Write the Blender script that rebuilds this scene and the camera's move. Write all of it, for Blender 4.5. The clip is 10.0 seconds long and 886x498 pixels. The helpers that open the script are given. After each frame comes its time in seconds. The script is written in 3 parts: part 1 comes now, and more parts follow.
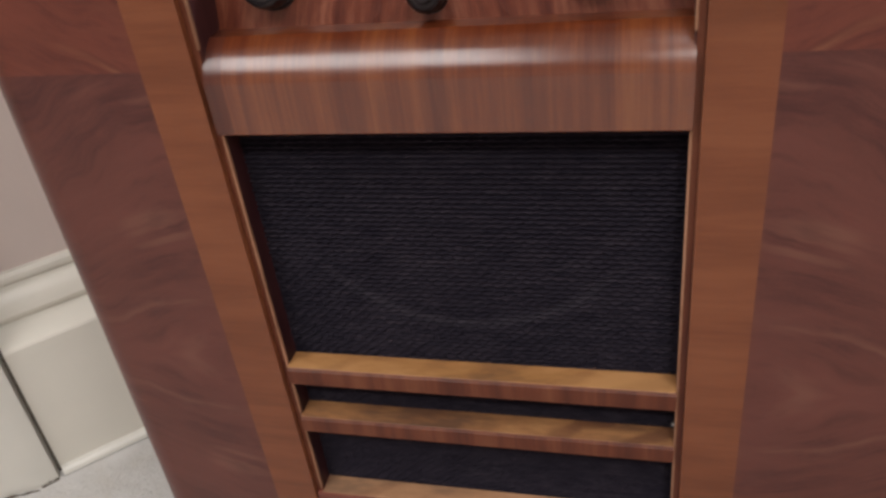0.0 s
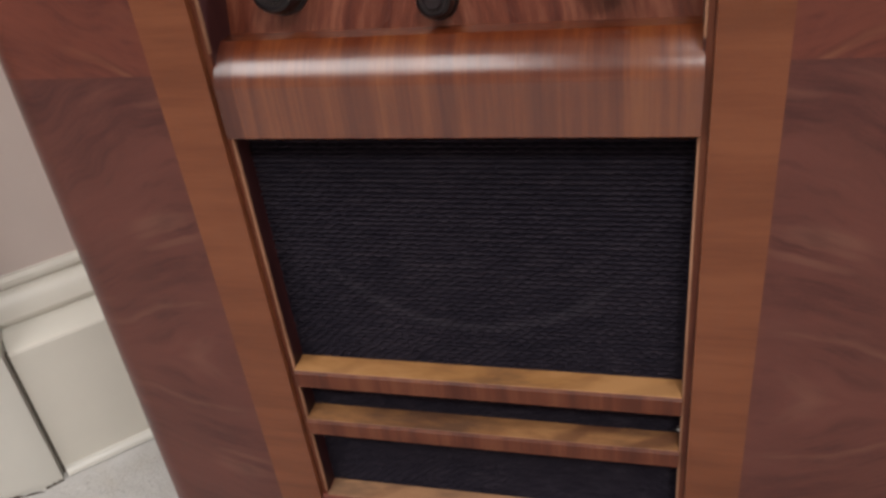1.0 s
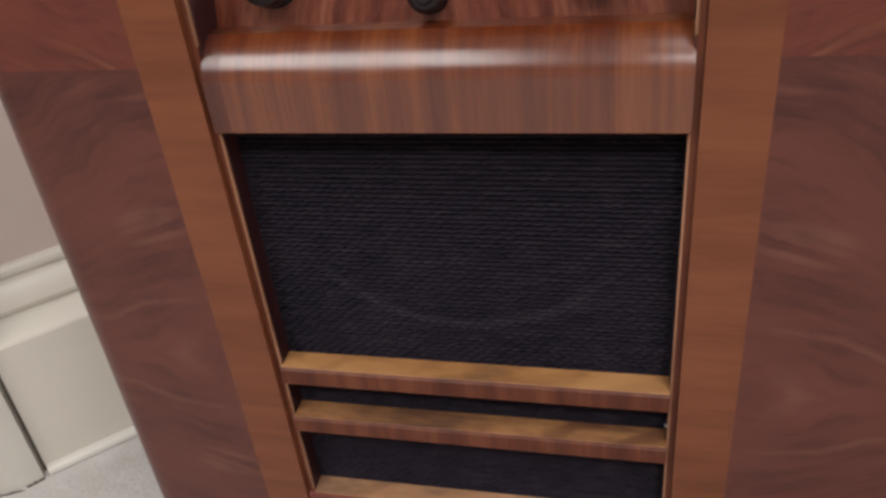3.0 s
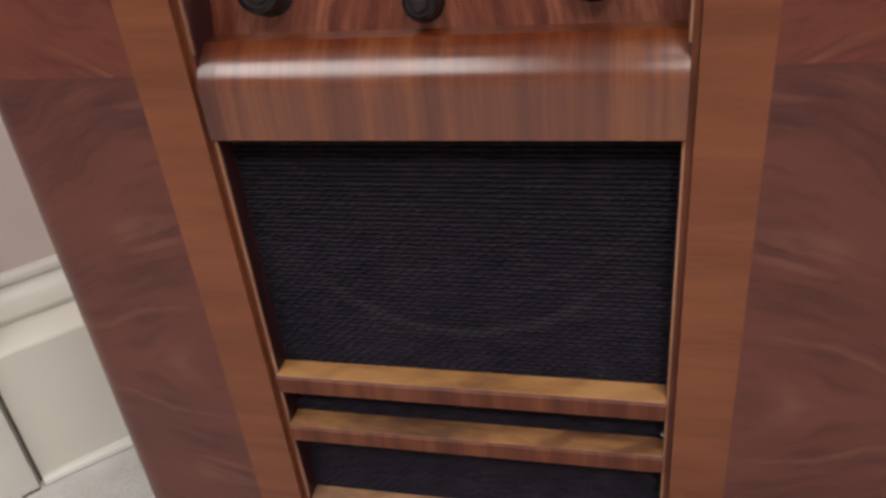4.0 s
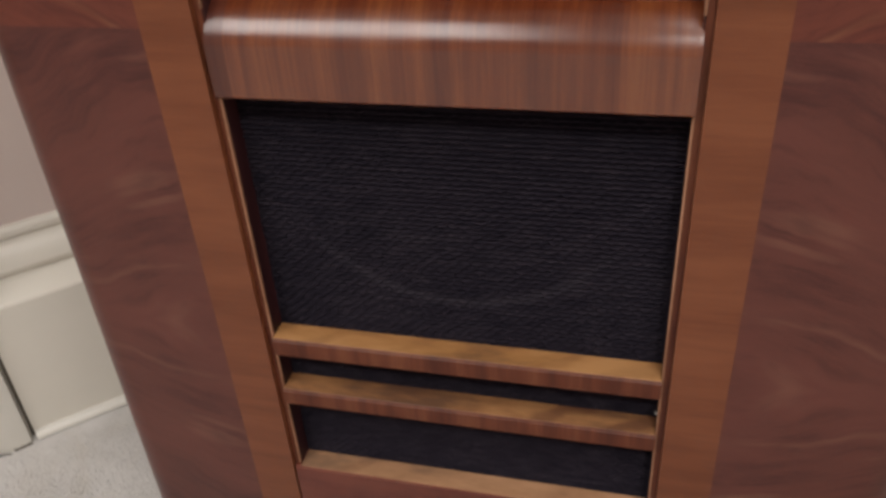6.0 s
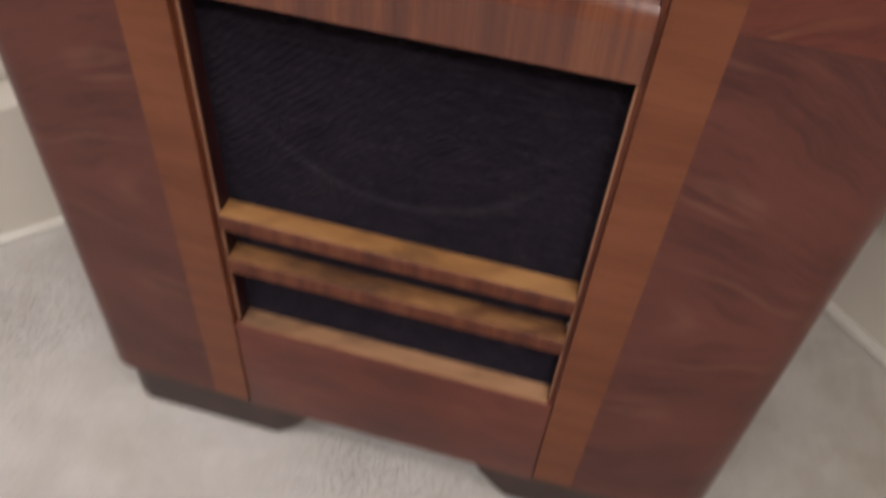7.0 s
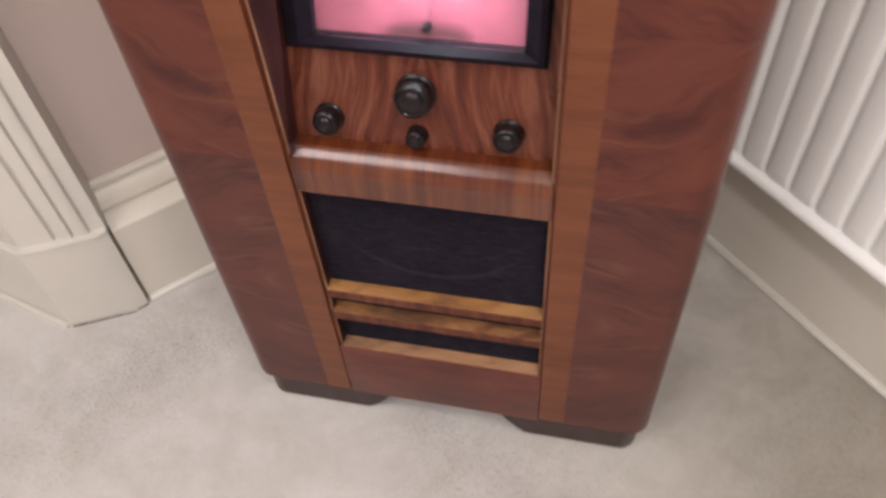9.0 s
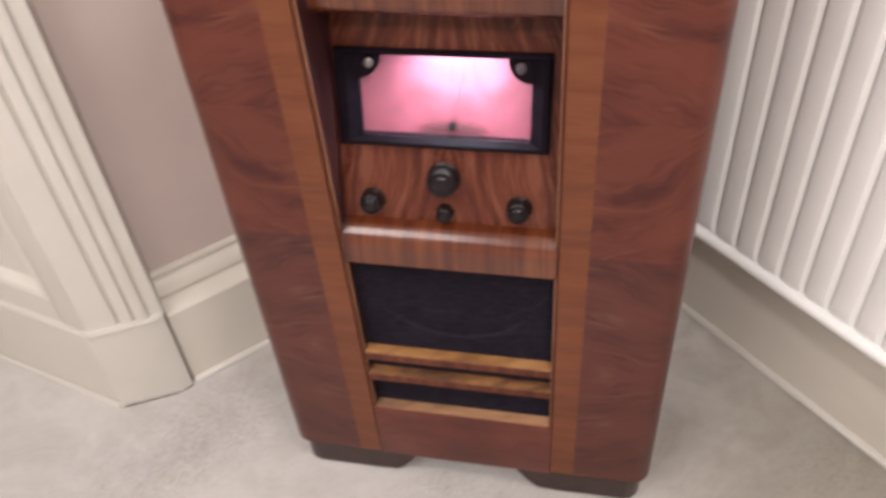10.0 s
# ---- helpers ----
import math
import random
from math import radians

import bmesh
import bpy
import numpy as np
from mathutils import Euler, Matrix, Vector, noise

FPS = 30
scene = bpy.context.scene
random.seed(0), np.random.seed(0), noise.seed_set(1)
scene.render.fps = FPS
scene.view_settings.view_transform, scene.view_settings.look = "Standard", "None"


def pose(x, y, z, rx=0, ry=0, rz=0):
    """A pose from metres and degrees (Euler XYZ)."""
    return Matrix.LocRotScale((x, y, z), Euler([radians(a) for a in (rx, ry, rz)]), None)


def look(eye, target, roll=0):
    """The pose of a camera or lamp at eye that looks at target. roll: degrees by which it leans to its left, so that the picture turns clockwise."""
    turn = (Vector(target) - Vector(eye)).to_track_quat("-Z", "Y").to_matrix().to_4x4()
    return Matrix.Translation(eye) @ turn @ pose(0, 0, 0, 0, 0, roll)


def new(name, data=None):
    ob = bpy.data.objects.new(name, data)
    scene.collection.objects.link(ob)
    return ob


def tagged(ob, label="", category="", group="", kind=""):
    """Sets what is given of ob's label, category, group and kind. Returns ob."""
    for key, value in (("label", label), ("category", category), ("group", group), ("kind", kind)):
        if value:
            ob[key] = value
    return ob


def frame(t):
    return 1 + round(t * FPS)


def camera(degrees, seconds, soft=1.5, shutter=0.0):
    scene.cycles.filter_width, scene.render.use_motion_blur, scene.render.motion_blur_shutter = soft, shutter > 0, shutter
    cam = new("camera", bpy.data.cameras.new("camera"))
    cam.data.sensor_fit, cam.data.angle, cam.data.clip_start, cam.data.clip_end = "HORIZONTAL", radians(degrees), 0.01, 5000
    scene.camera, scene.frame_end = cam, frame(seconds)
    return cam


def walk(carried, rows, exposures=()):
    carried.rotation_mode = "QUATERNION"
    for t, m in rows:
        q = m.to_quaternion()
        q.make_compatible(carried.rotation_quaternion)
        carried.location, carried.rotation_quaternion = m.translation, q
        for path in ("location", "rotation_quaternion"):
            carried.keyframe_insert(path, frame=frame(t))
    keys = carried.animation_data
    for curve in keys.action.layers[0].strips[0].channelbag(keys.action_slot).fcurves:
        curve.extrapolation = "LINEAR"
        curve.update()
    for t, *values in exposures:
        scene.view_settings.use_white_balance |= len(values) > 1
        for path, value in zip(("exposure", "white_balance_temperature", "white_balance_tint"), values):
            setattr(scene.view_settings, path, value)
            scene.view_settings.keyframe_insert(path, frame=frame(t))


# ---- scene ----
cam = camera(57.1, 10.0, soft=3.0, shutter=0.9)
PATH = [
    (0, (0.118, -0.408, 0.703), (-0.376, 1.213, -0.359), -7.7),
    (0.5, (0.116, -0.41, 0.702), (-0.383, 1.216, -0.35), -7.4),
    (1, (0.115, -0.411, 0.705), (-0.383, 1.214, -0.348), -7.4),
    (1.5, (0.117, -0.412, 0.706), (-0.381, 1.216, -0.343), -7.6),
    (2, (0.114, -0.411, 0.705), (-0.366, 1.218, -0.352), -7.3),
    (2.5, (0.112, -0.409, 0.703), (-0.347, 1.224, -0.356), -6.8),
    (2.7, (0.11, -0.41, 0.704), (-0.341, 1.221, -0.361), -6.5),
    (3.8, (0.113, -0.411, 0.701), (-0.362, 1.23, -0.34), -6.7),
    (4, (0.113, -0.411, 0.701), (-0.344, 1.236, -0.338), -6.4),
    (4.5, (0.116, -0.411, 0.701), (-0.326, 1.237, -0.342), -6.3),
    (5, (0.118, -0.411, 0.702), (-0.314, 1.231, -0.355), -6.1),
    (5.2, (0.119, -0.411, 0.7), (-0.317, 1.233, -0.351), -6.1),
    (6.3, (0.11, -0.412, 0.694), (-0.31, 1.183, -0.438), -2.6),
    (6.5, (0.115, -0.397, 0.701), (-0.189, 1.142, -0.54), -0.0),
    (6.7, (0.133, -0.372, 0.725), (-0.165, 1.037, -0.663), 0.9),
    (7, (0.116, -0.383, 0.768), (-0.157, 0.957, -0.692), 5.0),
    (7.2, (0.116, -0.366, 0.794), (-0.159, 0.845, -0.774), 3.5),
    (7.5, (0.101, -0.386, 0.861), (-0.155, 0.816, -0.718), 5.4),
    (8, (0.123, -0.43, 0.957), (-0.138, 0.705, -0.669), -0.6),
    (8.2, (0.142, -0.462, 1.006), (-0.169, 0.704, -0.589), -1.7),
    (8.5, (0.15, -0.495, 1.083), (-0.187, 0.703, -0.483), -1.0),
    (9, (0.177, -0.551, 1.157), (-0.165, 0.654, -0.402), -5.0),
    (9.5, (0.184, -0.646, 1.219), (-0.116, 0.73, -0.202), -3.7),
    (10, (0.183, -0.73, 1.245), (-0.182, 0.695, -0.11), -5.2),
]
walk(cam, [(t, look(eye, target, roll)) for t, eye, target, roll in PATH],
     exposures=[(0, -0.28, 6300, 4.0), (5.2, -0.28, 6370, 4.0), (6.7, -0.50, 6600, 6.5), (8, -0.26, 6320, 11.5), (9, -0.24, 6580, 9.5), (10, -0.14, 6580, 10.5)])

# ---- world, lights ----
world = bpy.data.worlds.new("world")
scene.world = world
world.use_nodes = True
world.node_tree.nodes["Background"].inputs[0].default_value = (0.9, 0.85, 0.8, 1)
world.node_tree.nodes["Background"].inputs[1].default_value = 0.05


def area_lamp(name, eye, target, wide, high, watts, colour):
    data = bpy.data.lights.new(name, "AREA")
    data.shape, data.size, data.size_y, data.energy, data.color = "RECTANGLE", wide, high, watts, colour
    ob = new(name, data)
    ob.matrix_world = look(eye, target)
    return ob


for x, y, wide, deep, watts in ((0.66, -1.80, 0.24, 0.22, 36), (0.64, -0.74, 0.4, 0.3, 17), (-1.05, -1.50, 1.4, 1.2, 49)):
    area_lamp("ceiling_lamp", (x, y, 2.42), (x, y + 0.12, 0.0), wide, deep, watts, (1.0, 0.92, 0.915))


# ---- materials ----
def material(name):
    m = bpy.data.materials.new(name)
    m.use_nodes = True
    return m, m.node_tree.nodes, m.node_tree.links, m.node_tree.nodes["Principled BSDF"]


def set_in(node, **values):
    for key, value in values.items():
        node.inputs[key.replace("_", " ")].default_value = value


def ramp(nodes, stops):
    r = nodes.new("ShaderNodeValToRGB")
    while len(r.color_ramp.elements) < len(stops):
        r.color_ramp.elements.new(0.5)
    for e, (p, c) in zip(r.color_ramp.elements, stops):
        e.position, e.color = p, (*c, 1)
    return r


def math_node(nodes, links, op, a, b=None):
    n = nodes.new("ShaderNodeMath")
    n.operation = op
    for k, v in enumerate((a, b)):
        if v is None:
            continue
        if isinstance(v, (int, float)):
            n.inputs[k].default_value = v
        else:
            links.new(v, n.inputs[k])
    return n.outputs[0]


def mix_rgb(nodes, links, blend, fac, a, b):
    n = nodes.new("ShaderNodeMix")
    n.data_type, n.blend_type = "RGBA", blend
    for k, v in ((0, fac), (6, a), (7, b)):
        if isinstance(v, (int, float)):
            n.inputs[k].default_value = v
        elif isinstance(v, tuple):
            n.inputs[k].default_value = (*v, 1)
        else:
            links.new(v, n.inputs[k])
    return n.outputs[2]


def wood(name, dark, mid, light, grain, bands, swirl, rough=0.34, coat=0.06, swirl_scale=5.0, streak=0.5, turn=0.0, mirror=False, gloss=0.25, cloudy=0.4):
    """Varnished veneer. grain: how the pattern is stretched (small along the fibre), bands: figure lines per metre, swirl: how far they
    wander, turn: the fibre's slant in degrees, mirror: book-matched about the middle."""
    m, n, l, bsdf = material(name)
    at = n.new("ShaderNodeTexCoord")
    place = at.outputs["Object"]
    if mirror:
        fold = n.new("ShaderNodeVectorMath")
        fold.operation = "ABSOLUTE"
        l.new(place, fold.inputs[0])
        place = fold.outputs[0]
    slant = n.new("ShaderNodeMapping")
    slant.inputs["Rotation"].default_value = (0, radians(turn), 0)
    slant.inputs["Location"].default_value = (len(name) * 0.37, 0.2, len(name) * 0.11)
    l.new(place, slant.inputs["Vector"])
    place = slant.outputs[0]
    wander = n.new("ShaderNodeTexNoise")
    set_in(wander, Scale=swirl_scale, Detail=2.0, Roughness=0.45)
    l.new(place, wander.inputs["Vector"])
    bent = n.new("ShaderNodeVectorMath")
    bent.operation = "MULTIPLY_ADD"
    l.new(wander.outputs["Color"], bent.inputs[0])
    bent.inputs[1].default_value = (swirl, swirl, swirl)
    l.new(place, bent.inputs[2])
    scaled = n.new("ShaderNodeMapping")
    scaled.inputs["Scale"].default_value = grain
    l.new(bent.outputs[0], scaled.inputs["Vector"])
    figure, fibre, cloud, pore = (n.new("ShaderNodeTexNoise") for _ in range(4))
    set_in(figure, Scale=bands, Detail=4.0, Roughness=0.62)
    set_in(fibre, Scale=bands * 6, Detail=4.0, Roughness=0.7)
    set_in(cloud, Scale=8.0, Detail=3.0, Roughness=0.55)
    set_in(pore, Scale=700.0, Detail=2.0)
    for node in (figure, fibre):
        l.new(scaled.outputs[0], node.inputs["Vector"])
    for node in (cloud, pore):
        l.new(place, node.inputs["Vector"])
    def centred(node, gain):
        return math_node(n, l, "MULTIPLY", math_node(n, l, "SUBTRACT", node.outputs["Fac"], 0.5), gain)
    total = math_node(n, l, "ADD", figure.outputs["Fac"], centred(fibre, 0.55 * streak))
    total = math_node(n, l, "ADD", total, centred(cloud, cloudy))
    total = math_node(n, l, "ADD", total, centred(pore, 0.10))
    col = ramp(n, [(0.30, dark), (0.50, mid), (0.70, light)])
    l.new(total, col.inputs[0])
    l.new(col.outputs[0], bsdf.inputs["Base Color"])
    wear = math_node(n, l, "ADD", centred(cloud, 0.3), rough)
    l.new(wear, bsdf.inputs["Roughness"])
    bump = n.new("ShaderNodeBump")
    set_in(bump, Strength=0.12, Distance=0.0005)
    l.new(fibre.outputs["Fac"], bump.inputs["Height"])
    l.new(bump.outputs[0], bsdf.inputs["Normal"])
    set_in(bsdf, Coat_Weight=coat, Coat_Roughness=0.22)
    bsdf.inputs["Specular IOR Level"].default_value = gloss
    return m


def figured(name, deep, body, pale, turn, bow, joint):
    """Dark polished walnut, book-matched about the middle and about a joint at that height: long feathered grain lines that bow and fan out, now crisp, now lost,
    over faint clouds. turn: the lines' slant in degrees, bow: how far they wander in metres."""
    m, n, l, bsdf = material(name)
    at = n.new("ShaderNodeTexCoord")
    level, fold = n.new("ShaderNodeVectorMath"), n.new("ShaderNodeVectorMath")
    level.operation, fold.operation = "SUBTRACT", "ABSOLUTE"
    level.inputs[1].default_value = (0, 0, joint)
    l.new(at.outputs["Object"], level.inputs[0])
    l.new(level.outputs[0], fold.inputs[0])
    slant = n.new("ShaderNodeMapping")
    slant.inputs["Rotation"].default_value = (0, radians(turn), 0)
    slant.inputs["Location"].default_value = (len(name) * 0.37, 0.2, len(name) * 0.11)
    l.new(fold.outputs[0], slant.inputs["Vector"])
    wander, shiver = n.new("ShaderNodeTexNoise"), n.new("ShaderNodeTexNoise")
    set_in(wander, Scale=8.0, Detail=2.0, Roughness=0.45)
    set_in(shiver, Scale=38.0, Detail=2.0)
    bent = n.new("ShaderNodeVectorMath")
    bent.operation = "MULTIPLY_ADD"
    bent.inputs[1].default_value = (bow, bow, bow)
    ripple = n.new("ShaderNodeVectorMath")
    ripple.operation = "MULTIPLY_ADD"
    ripple.inputs[1].default_value = (0.006, 0.006, 0.006)
    for node in (wander, shiver):
        l.new(slant.outputs[0], node.inputs["Vector"])
    l.new(wander.outputs["Color"], bent.inputs[0])
    l.new(slant.outputs[0], bent.inputs[2])
    l.new(shiver.outputs["Color"], ripple.inputs[0])
    l.new(bent.outputs[0], ripple.inputs[2])
    drawn = n.new("ShaderNodeMapping")
    drawn.inputs["Scale"].default_value = (0.12, 0.3, 1.0)
    l.new(ripple.outputs[0], drawn.inputs["Vector"])
    broad = n.new("ShaderNodeMapping")
    broad.inputs["Scale"].default_value = (0.28, 0.5, 1.0)
    l.new(bent.outputs[0], broad.inputs["Vector"])
    cloud, stroke, line, gate, fibre, pore = (n.new("ShaderNodeTexNoise") for _ in range(6))
    set_in(cloud, Scale=26.0, Detail=3.0, Roughness=0.5)
    set_in(stroke, Scale=62.0, Detail=2.0, Roughness=0.5)
    set_in(line, Scale=150.0, Detail=2.0, Roughness=0.55)
    set_in(gate, Scale=13.0, Detail=2.0)
    set_in(fibre, Scale=420.0, Detail=2.0, Roughness=0.6)
    set_in(pore, Scale=420.0, Detail=2.0)
    for node, where in ((cloud, broad), (stroke, drawn), (line, drawn), (gate, slant), (fibre, drawn), (pore, slant)):
        l.new(where.outputs[0], node.inputs["Vector"])

    def centred(node, gain):
        return math_node(n, l, "MULTIPLY", math_node(n, l, "SUBTRACT", node.outputs["Fac"], 0.5), gain)
    base = ramp(n, [(0.22, deep), (0.51, body), (0.80, tuple(c * 1.22 for c in body))])
    grain = math_node(n, l, "ADD", cloud.outputs["Fac"], centred(stroke, 0.24))
    for node, gain in ((line, 0.24), (fibre, 0.30), (pore, 0.12)):
        grain = math_node(n, l, "ADD", grain, centred(node, gain))
    l.new(grain, base.inputs[0])
    open_gate = ramp(n, [(0.44, (0, 0, 0)), (0.60, (1, 1, 1))])
    l.new(gate.outputs["Fac"], open_gate.inputs[0])
    lights, darks = ramp(n, [(0.55, (0, 0, 0)), (0.68, (1, 1, 1))]), ramp(n, [(0.33, (1, 1, 1)), (0.44, (0, 0, 0))])
    l.new(stroke.outputs["Fac"], lights.inputs[0])
    l.new(line.outputs["Fac"], darks.inputs[0])
    one = mix_rgb(n, l, "MIX", math_node(n, l, "MULTIPLY", lights.outputs[0], math_node(n, l, "MULTIPLY", open_gate.outputs[0], 0.42)), base.outputs[0], pale)
    two = mix_rgb(n, l, "MIX", math_node(n, l, "MULTIPLY", darks.outputs[0], math_node(n, l, "MULTIPLY", open_gate.outputs[0], 0.24)), one, tuple(c * 0.6 for c in deep))
    l.new(two, bsdf.inputs["Base Color"])
    rough = math_node(n, l, "ADD", math_node(n, l, "MULTIPLY", cloud.outputs["Fac"], 0.25), 0.22)
    l.new(rough, bsdf.inputs["Roughness"])
    bump = n.new("ShaderNodeBump")
    set_in(bump, Strength=0.15, Distance=0.0005)
    l.new(fibre.outputs["Fac"], bump.inputs["Height"])
    l.new(bump.outputs[0], bsdf.inputs["Normal"])
    set_in(bsdf, Coat_Weight=0.03, Coat_Roughness=0.2)
    bsdf.inputs["Specular IOR Level"].default_value = 0.22
    return m


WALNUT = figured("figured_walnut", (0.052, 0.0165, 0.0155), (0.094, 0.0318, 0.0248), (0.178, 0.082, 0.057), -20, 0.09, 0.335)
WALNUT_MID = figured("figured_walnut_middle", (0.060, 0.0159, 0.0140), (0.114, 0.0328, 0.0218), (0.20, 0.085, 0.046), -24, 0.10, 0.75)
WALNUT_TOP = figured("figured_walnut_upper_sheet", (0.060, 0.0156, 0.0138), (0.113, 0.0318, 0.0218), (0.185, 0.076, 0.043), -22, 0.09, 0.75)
STRAP = wood("honey_crossband", (0.120, 0.0375, 0.0160), (0.150, 0.0485, 0.0210), (0.178, 0.0615, 0.0270), (0.10, 0.10, 1.0), 60, 0.006, streak=0.38, cloudy=0.4)
BEAD = wood("pale_bead_wood", (0.18, 0.085, 0.048), (0.26, 0.13, 0.075), (0.34, 0.18, 0.11), (0.25, 0.8, 0.2), 60, 0.01, rough=0.5, coat=0.0)
STRIPE = wood("striped_walnut", (0.070, 0.0145, 0.0056), (0.107, 0.0255, 0.0088), (0.155, 0.046, 0.0140), (1.0, 0.10, 0.03), 62, 0.006, rough=0.20, coat=0.0, gloss=0.74, streak=0.9, cloudy=0.35)
LEDGE_END = wood("ledge_end_walnut", (0.06, 0.0155, 0.0095), (0.092, 0.025, 0.013), (0.125, 0.042, 0.021), (1.0, 0.10, 0.03), 40, 0.006, rough=0.22, coat=0.05, gloss=0.5, streak=0.4)
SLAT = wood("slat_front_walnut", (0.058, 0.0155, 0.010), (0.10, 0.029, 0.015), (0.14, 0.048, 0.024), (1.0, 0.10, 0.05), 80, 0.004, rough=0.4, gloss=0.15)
WAVY = wood("wavy_walnut", (0.058, 0.0125, 0.0085), (0.11, 0.029, 0.016), (0.19, 0.068, 0.04), (1.0, 0.2, 0.08), 140, 0.045, rough=0.3, swirl_scale=8.0, turn=12, mirror=True)
APRON = wood("apron_walnut", (0.074, 0.0185, 0.0138), (0.110, 0.0290, 0.0200), (0.145, 0.043, 0.028), (0.3, 0.3, 1.0), 30, 0.05, cloudy=0.8)
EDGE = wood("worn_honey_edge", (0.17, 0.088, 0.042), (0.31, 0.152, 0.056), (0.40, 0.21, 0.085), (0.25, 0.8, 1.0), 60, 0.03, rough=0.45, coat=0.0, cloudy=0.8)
def slanting_wear(m, strength):
    """Dark rubbed streaks that run askew over the wood."""
    n, l = m.node_tree.nodes, m.node_tree.links
    bsdf = n["Principled BSDF"]
    old = bsdf.inputs["Base Color"].links[0].from_socket
    at, mp, wave, gate = n.new("ShaderNodeTexCoord"), n.new("ShaderNodeMapping"), n.new("ShaderNodeTexWave"), n.new("ShaderNodeTexNoise")
    mp.inputs["Rotation"].default_value = (0, 0, radians(58))
    l.new(at.outputs["Object"], mp.inputs["Vector"])
    set_in(wave, Scale=11.0, Distortion=2.5, Detail=2.0)
    wave.inputs["Detail Scale"].default_value = 3.0
    l.new(mp.outputs[0], wave.inputs["Vector"])
    set_in(gate, Scale=9.0, Detail=2.0)
    l.new(at.outputs["Object"], gate.inputs["Vector"])
    shut = ramp(n, [(0.42, (0, 0, 0)), (0.60, (1, 1, 1))])
    l.new(gate.outputs["Fac"], shut.inputs[0])
    streak = ramp(n, [(0.10, (1, 1, 1)), (0.45, (0, 0, 0))])
    l.new(wave.outputs["Fac"], streak.inputs[0])
    fac = math_node(n, l, "MULTIPLY", math_node(n, l, "MULTIPLY", streak.outputs[0], shut.outputs[0]), strength)
    l.new(mix_rgb(n, l, "MIX", fac, old, (0.085, 0.033, 0.02)), bsdf.inputs["Base Color"])


# Second slat's top: rubbed honey wood with the upper slat's shade in its colour.
EDGE_SHADED = wood("rubbed_dark_edge", (0.115, 0.058, 0.033), (0.245, 0.118, 0.050), (0.35, 0.18, 0.075), (0.25, 0.8, 1.0), 60, 0.03, rough=0.5, coat=0.0, cloudy=0.9)
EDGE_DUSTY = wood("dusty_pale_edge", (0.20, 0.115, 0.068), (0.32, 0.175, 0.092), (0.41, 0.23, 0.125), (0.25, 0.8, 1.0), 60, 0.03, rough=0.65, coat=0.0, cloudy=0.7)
slanting_wear(EDGE, 0.45)
slanting_wear(EDGE_SHADED, 0.6)
slanting_wear(EDGE_DUSTY, 0.25)
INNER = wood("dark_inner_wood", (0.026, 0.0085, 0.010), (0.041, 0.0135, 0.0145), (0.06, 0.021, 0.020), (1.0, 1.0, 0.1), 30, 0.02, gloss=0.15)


def plain(name, colour, rough, metal=0.0, mottle=0.15, scale=30.0, bump=0.0, coat=0.0, fine=0.0):
    """A paint, plastic or metal with soft mottling and a little relief."""
    m, n, l, bsdf = material(name)
    at = n.new("ShaderNodeTexCoord")
    noise_a = n.new("ShaderNodeTexNoise")
    set_in(noise_a, Scale=scale, Detail=5.0, Roughness=0.6)
    l.new(at.outputs["Object"], noise_a.inputs["Vector"])
    lo, hi = tuple(c * (1 - mottle) for c in colour), tuple(min(1, c * (1 + mottle)) for c in colour)
    r = ramp(n, [(0.3, lo), (0.7, hi)])
    l.new(noise_a.outputs["Fac"], r.inputs[0])
    l.new(r.outputs[0], bsdf.inputs["Base Color"])
    set_in(bsdf, Roughness=rough, Metallic=metal, Coat_Weight=coat)
    if bump:
        noise_b = n.new("ShaderNodeTexNoise")
        set_in(noise_b, Scale=fine or scale * 8, Detail=4.0)
        l.new(at.outputs["Object"], noise_b.inputs["Vector"])
        b = n.new("ShaderNodeBump")
        set_in(b, Strength=0.4, Distance=bump)
        l.new(noise_b.outputs["Fac"], b.inputs["Height"])
        l.new(b.outputs[0], bsdf.inputs["Normal"])
    return m


WALL = plain("taupe_wall_paint", (0.61, 0.525, 0.482), 0.8, mottle=0.03, scale=6, bump=0.0006, fine=220)
GLOSS = plain("cream_gloss_paint", (0.64, 0.632, 0.577), 0.3, mottle=0.03, scale=9, bump=0.0008, fine=60)
SATIN = plain("grey_skirting_paint", (0.70, 0.68, 0.605), 0.4, mottle=0.03, scale=9, bump=0.0006, fine=60)
RAD = plain("white_radiator_enamel", (0.835, 0.855, 0.84), 0.32, mottle=0.02, scale=12, bump=0.0004, fine=90)
CEIL = plain("white_ceiling_paint", (0.8, 0.79, 0.77), 0.9, mottle=0.02, scale=3)
CRACK = plain("dark_gap", (0.10, 0.085, 0.065), 0.9)
FOOT = plain("dark_foot_wood", (0.034, 0.0175, 0.0150), 0.45, mottle=0.3, scale=40)
BAKELITE = plain("black_bakelite", (0.010, 0.007, 0.008), 0.3, mottle=0.2)
BAKELITE.node_tree.nodes["Principled BSDF"].inputs["Specular IOR Level"].default_value = 0.28
BAKELITE_CAP = plain("polished_bakelite", (0.011, 0.007, 0.0090), 0.28, mottle=0.25)
BAKELITE_CAP.node_tree.nodes["Principled BSDF"].inputs["Specular IOR Level"].default_value = 0.32
BEZEL = plain("dark_bronze_bezel", (0.0085, 0.0055, 0.0090), 0.6, mottle=0.3, scale=60)
BEZEL.node_tree.nodes["Principled BSDF"].inputs["Specular IOR Level"].default_value = 0.05
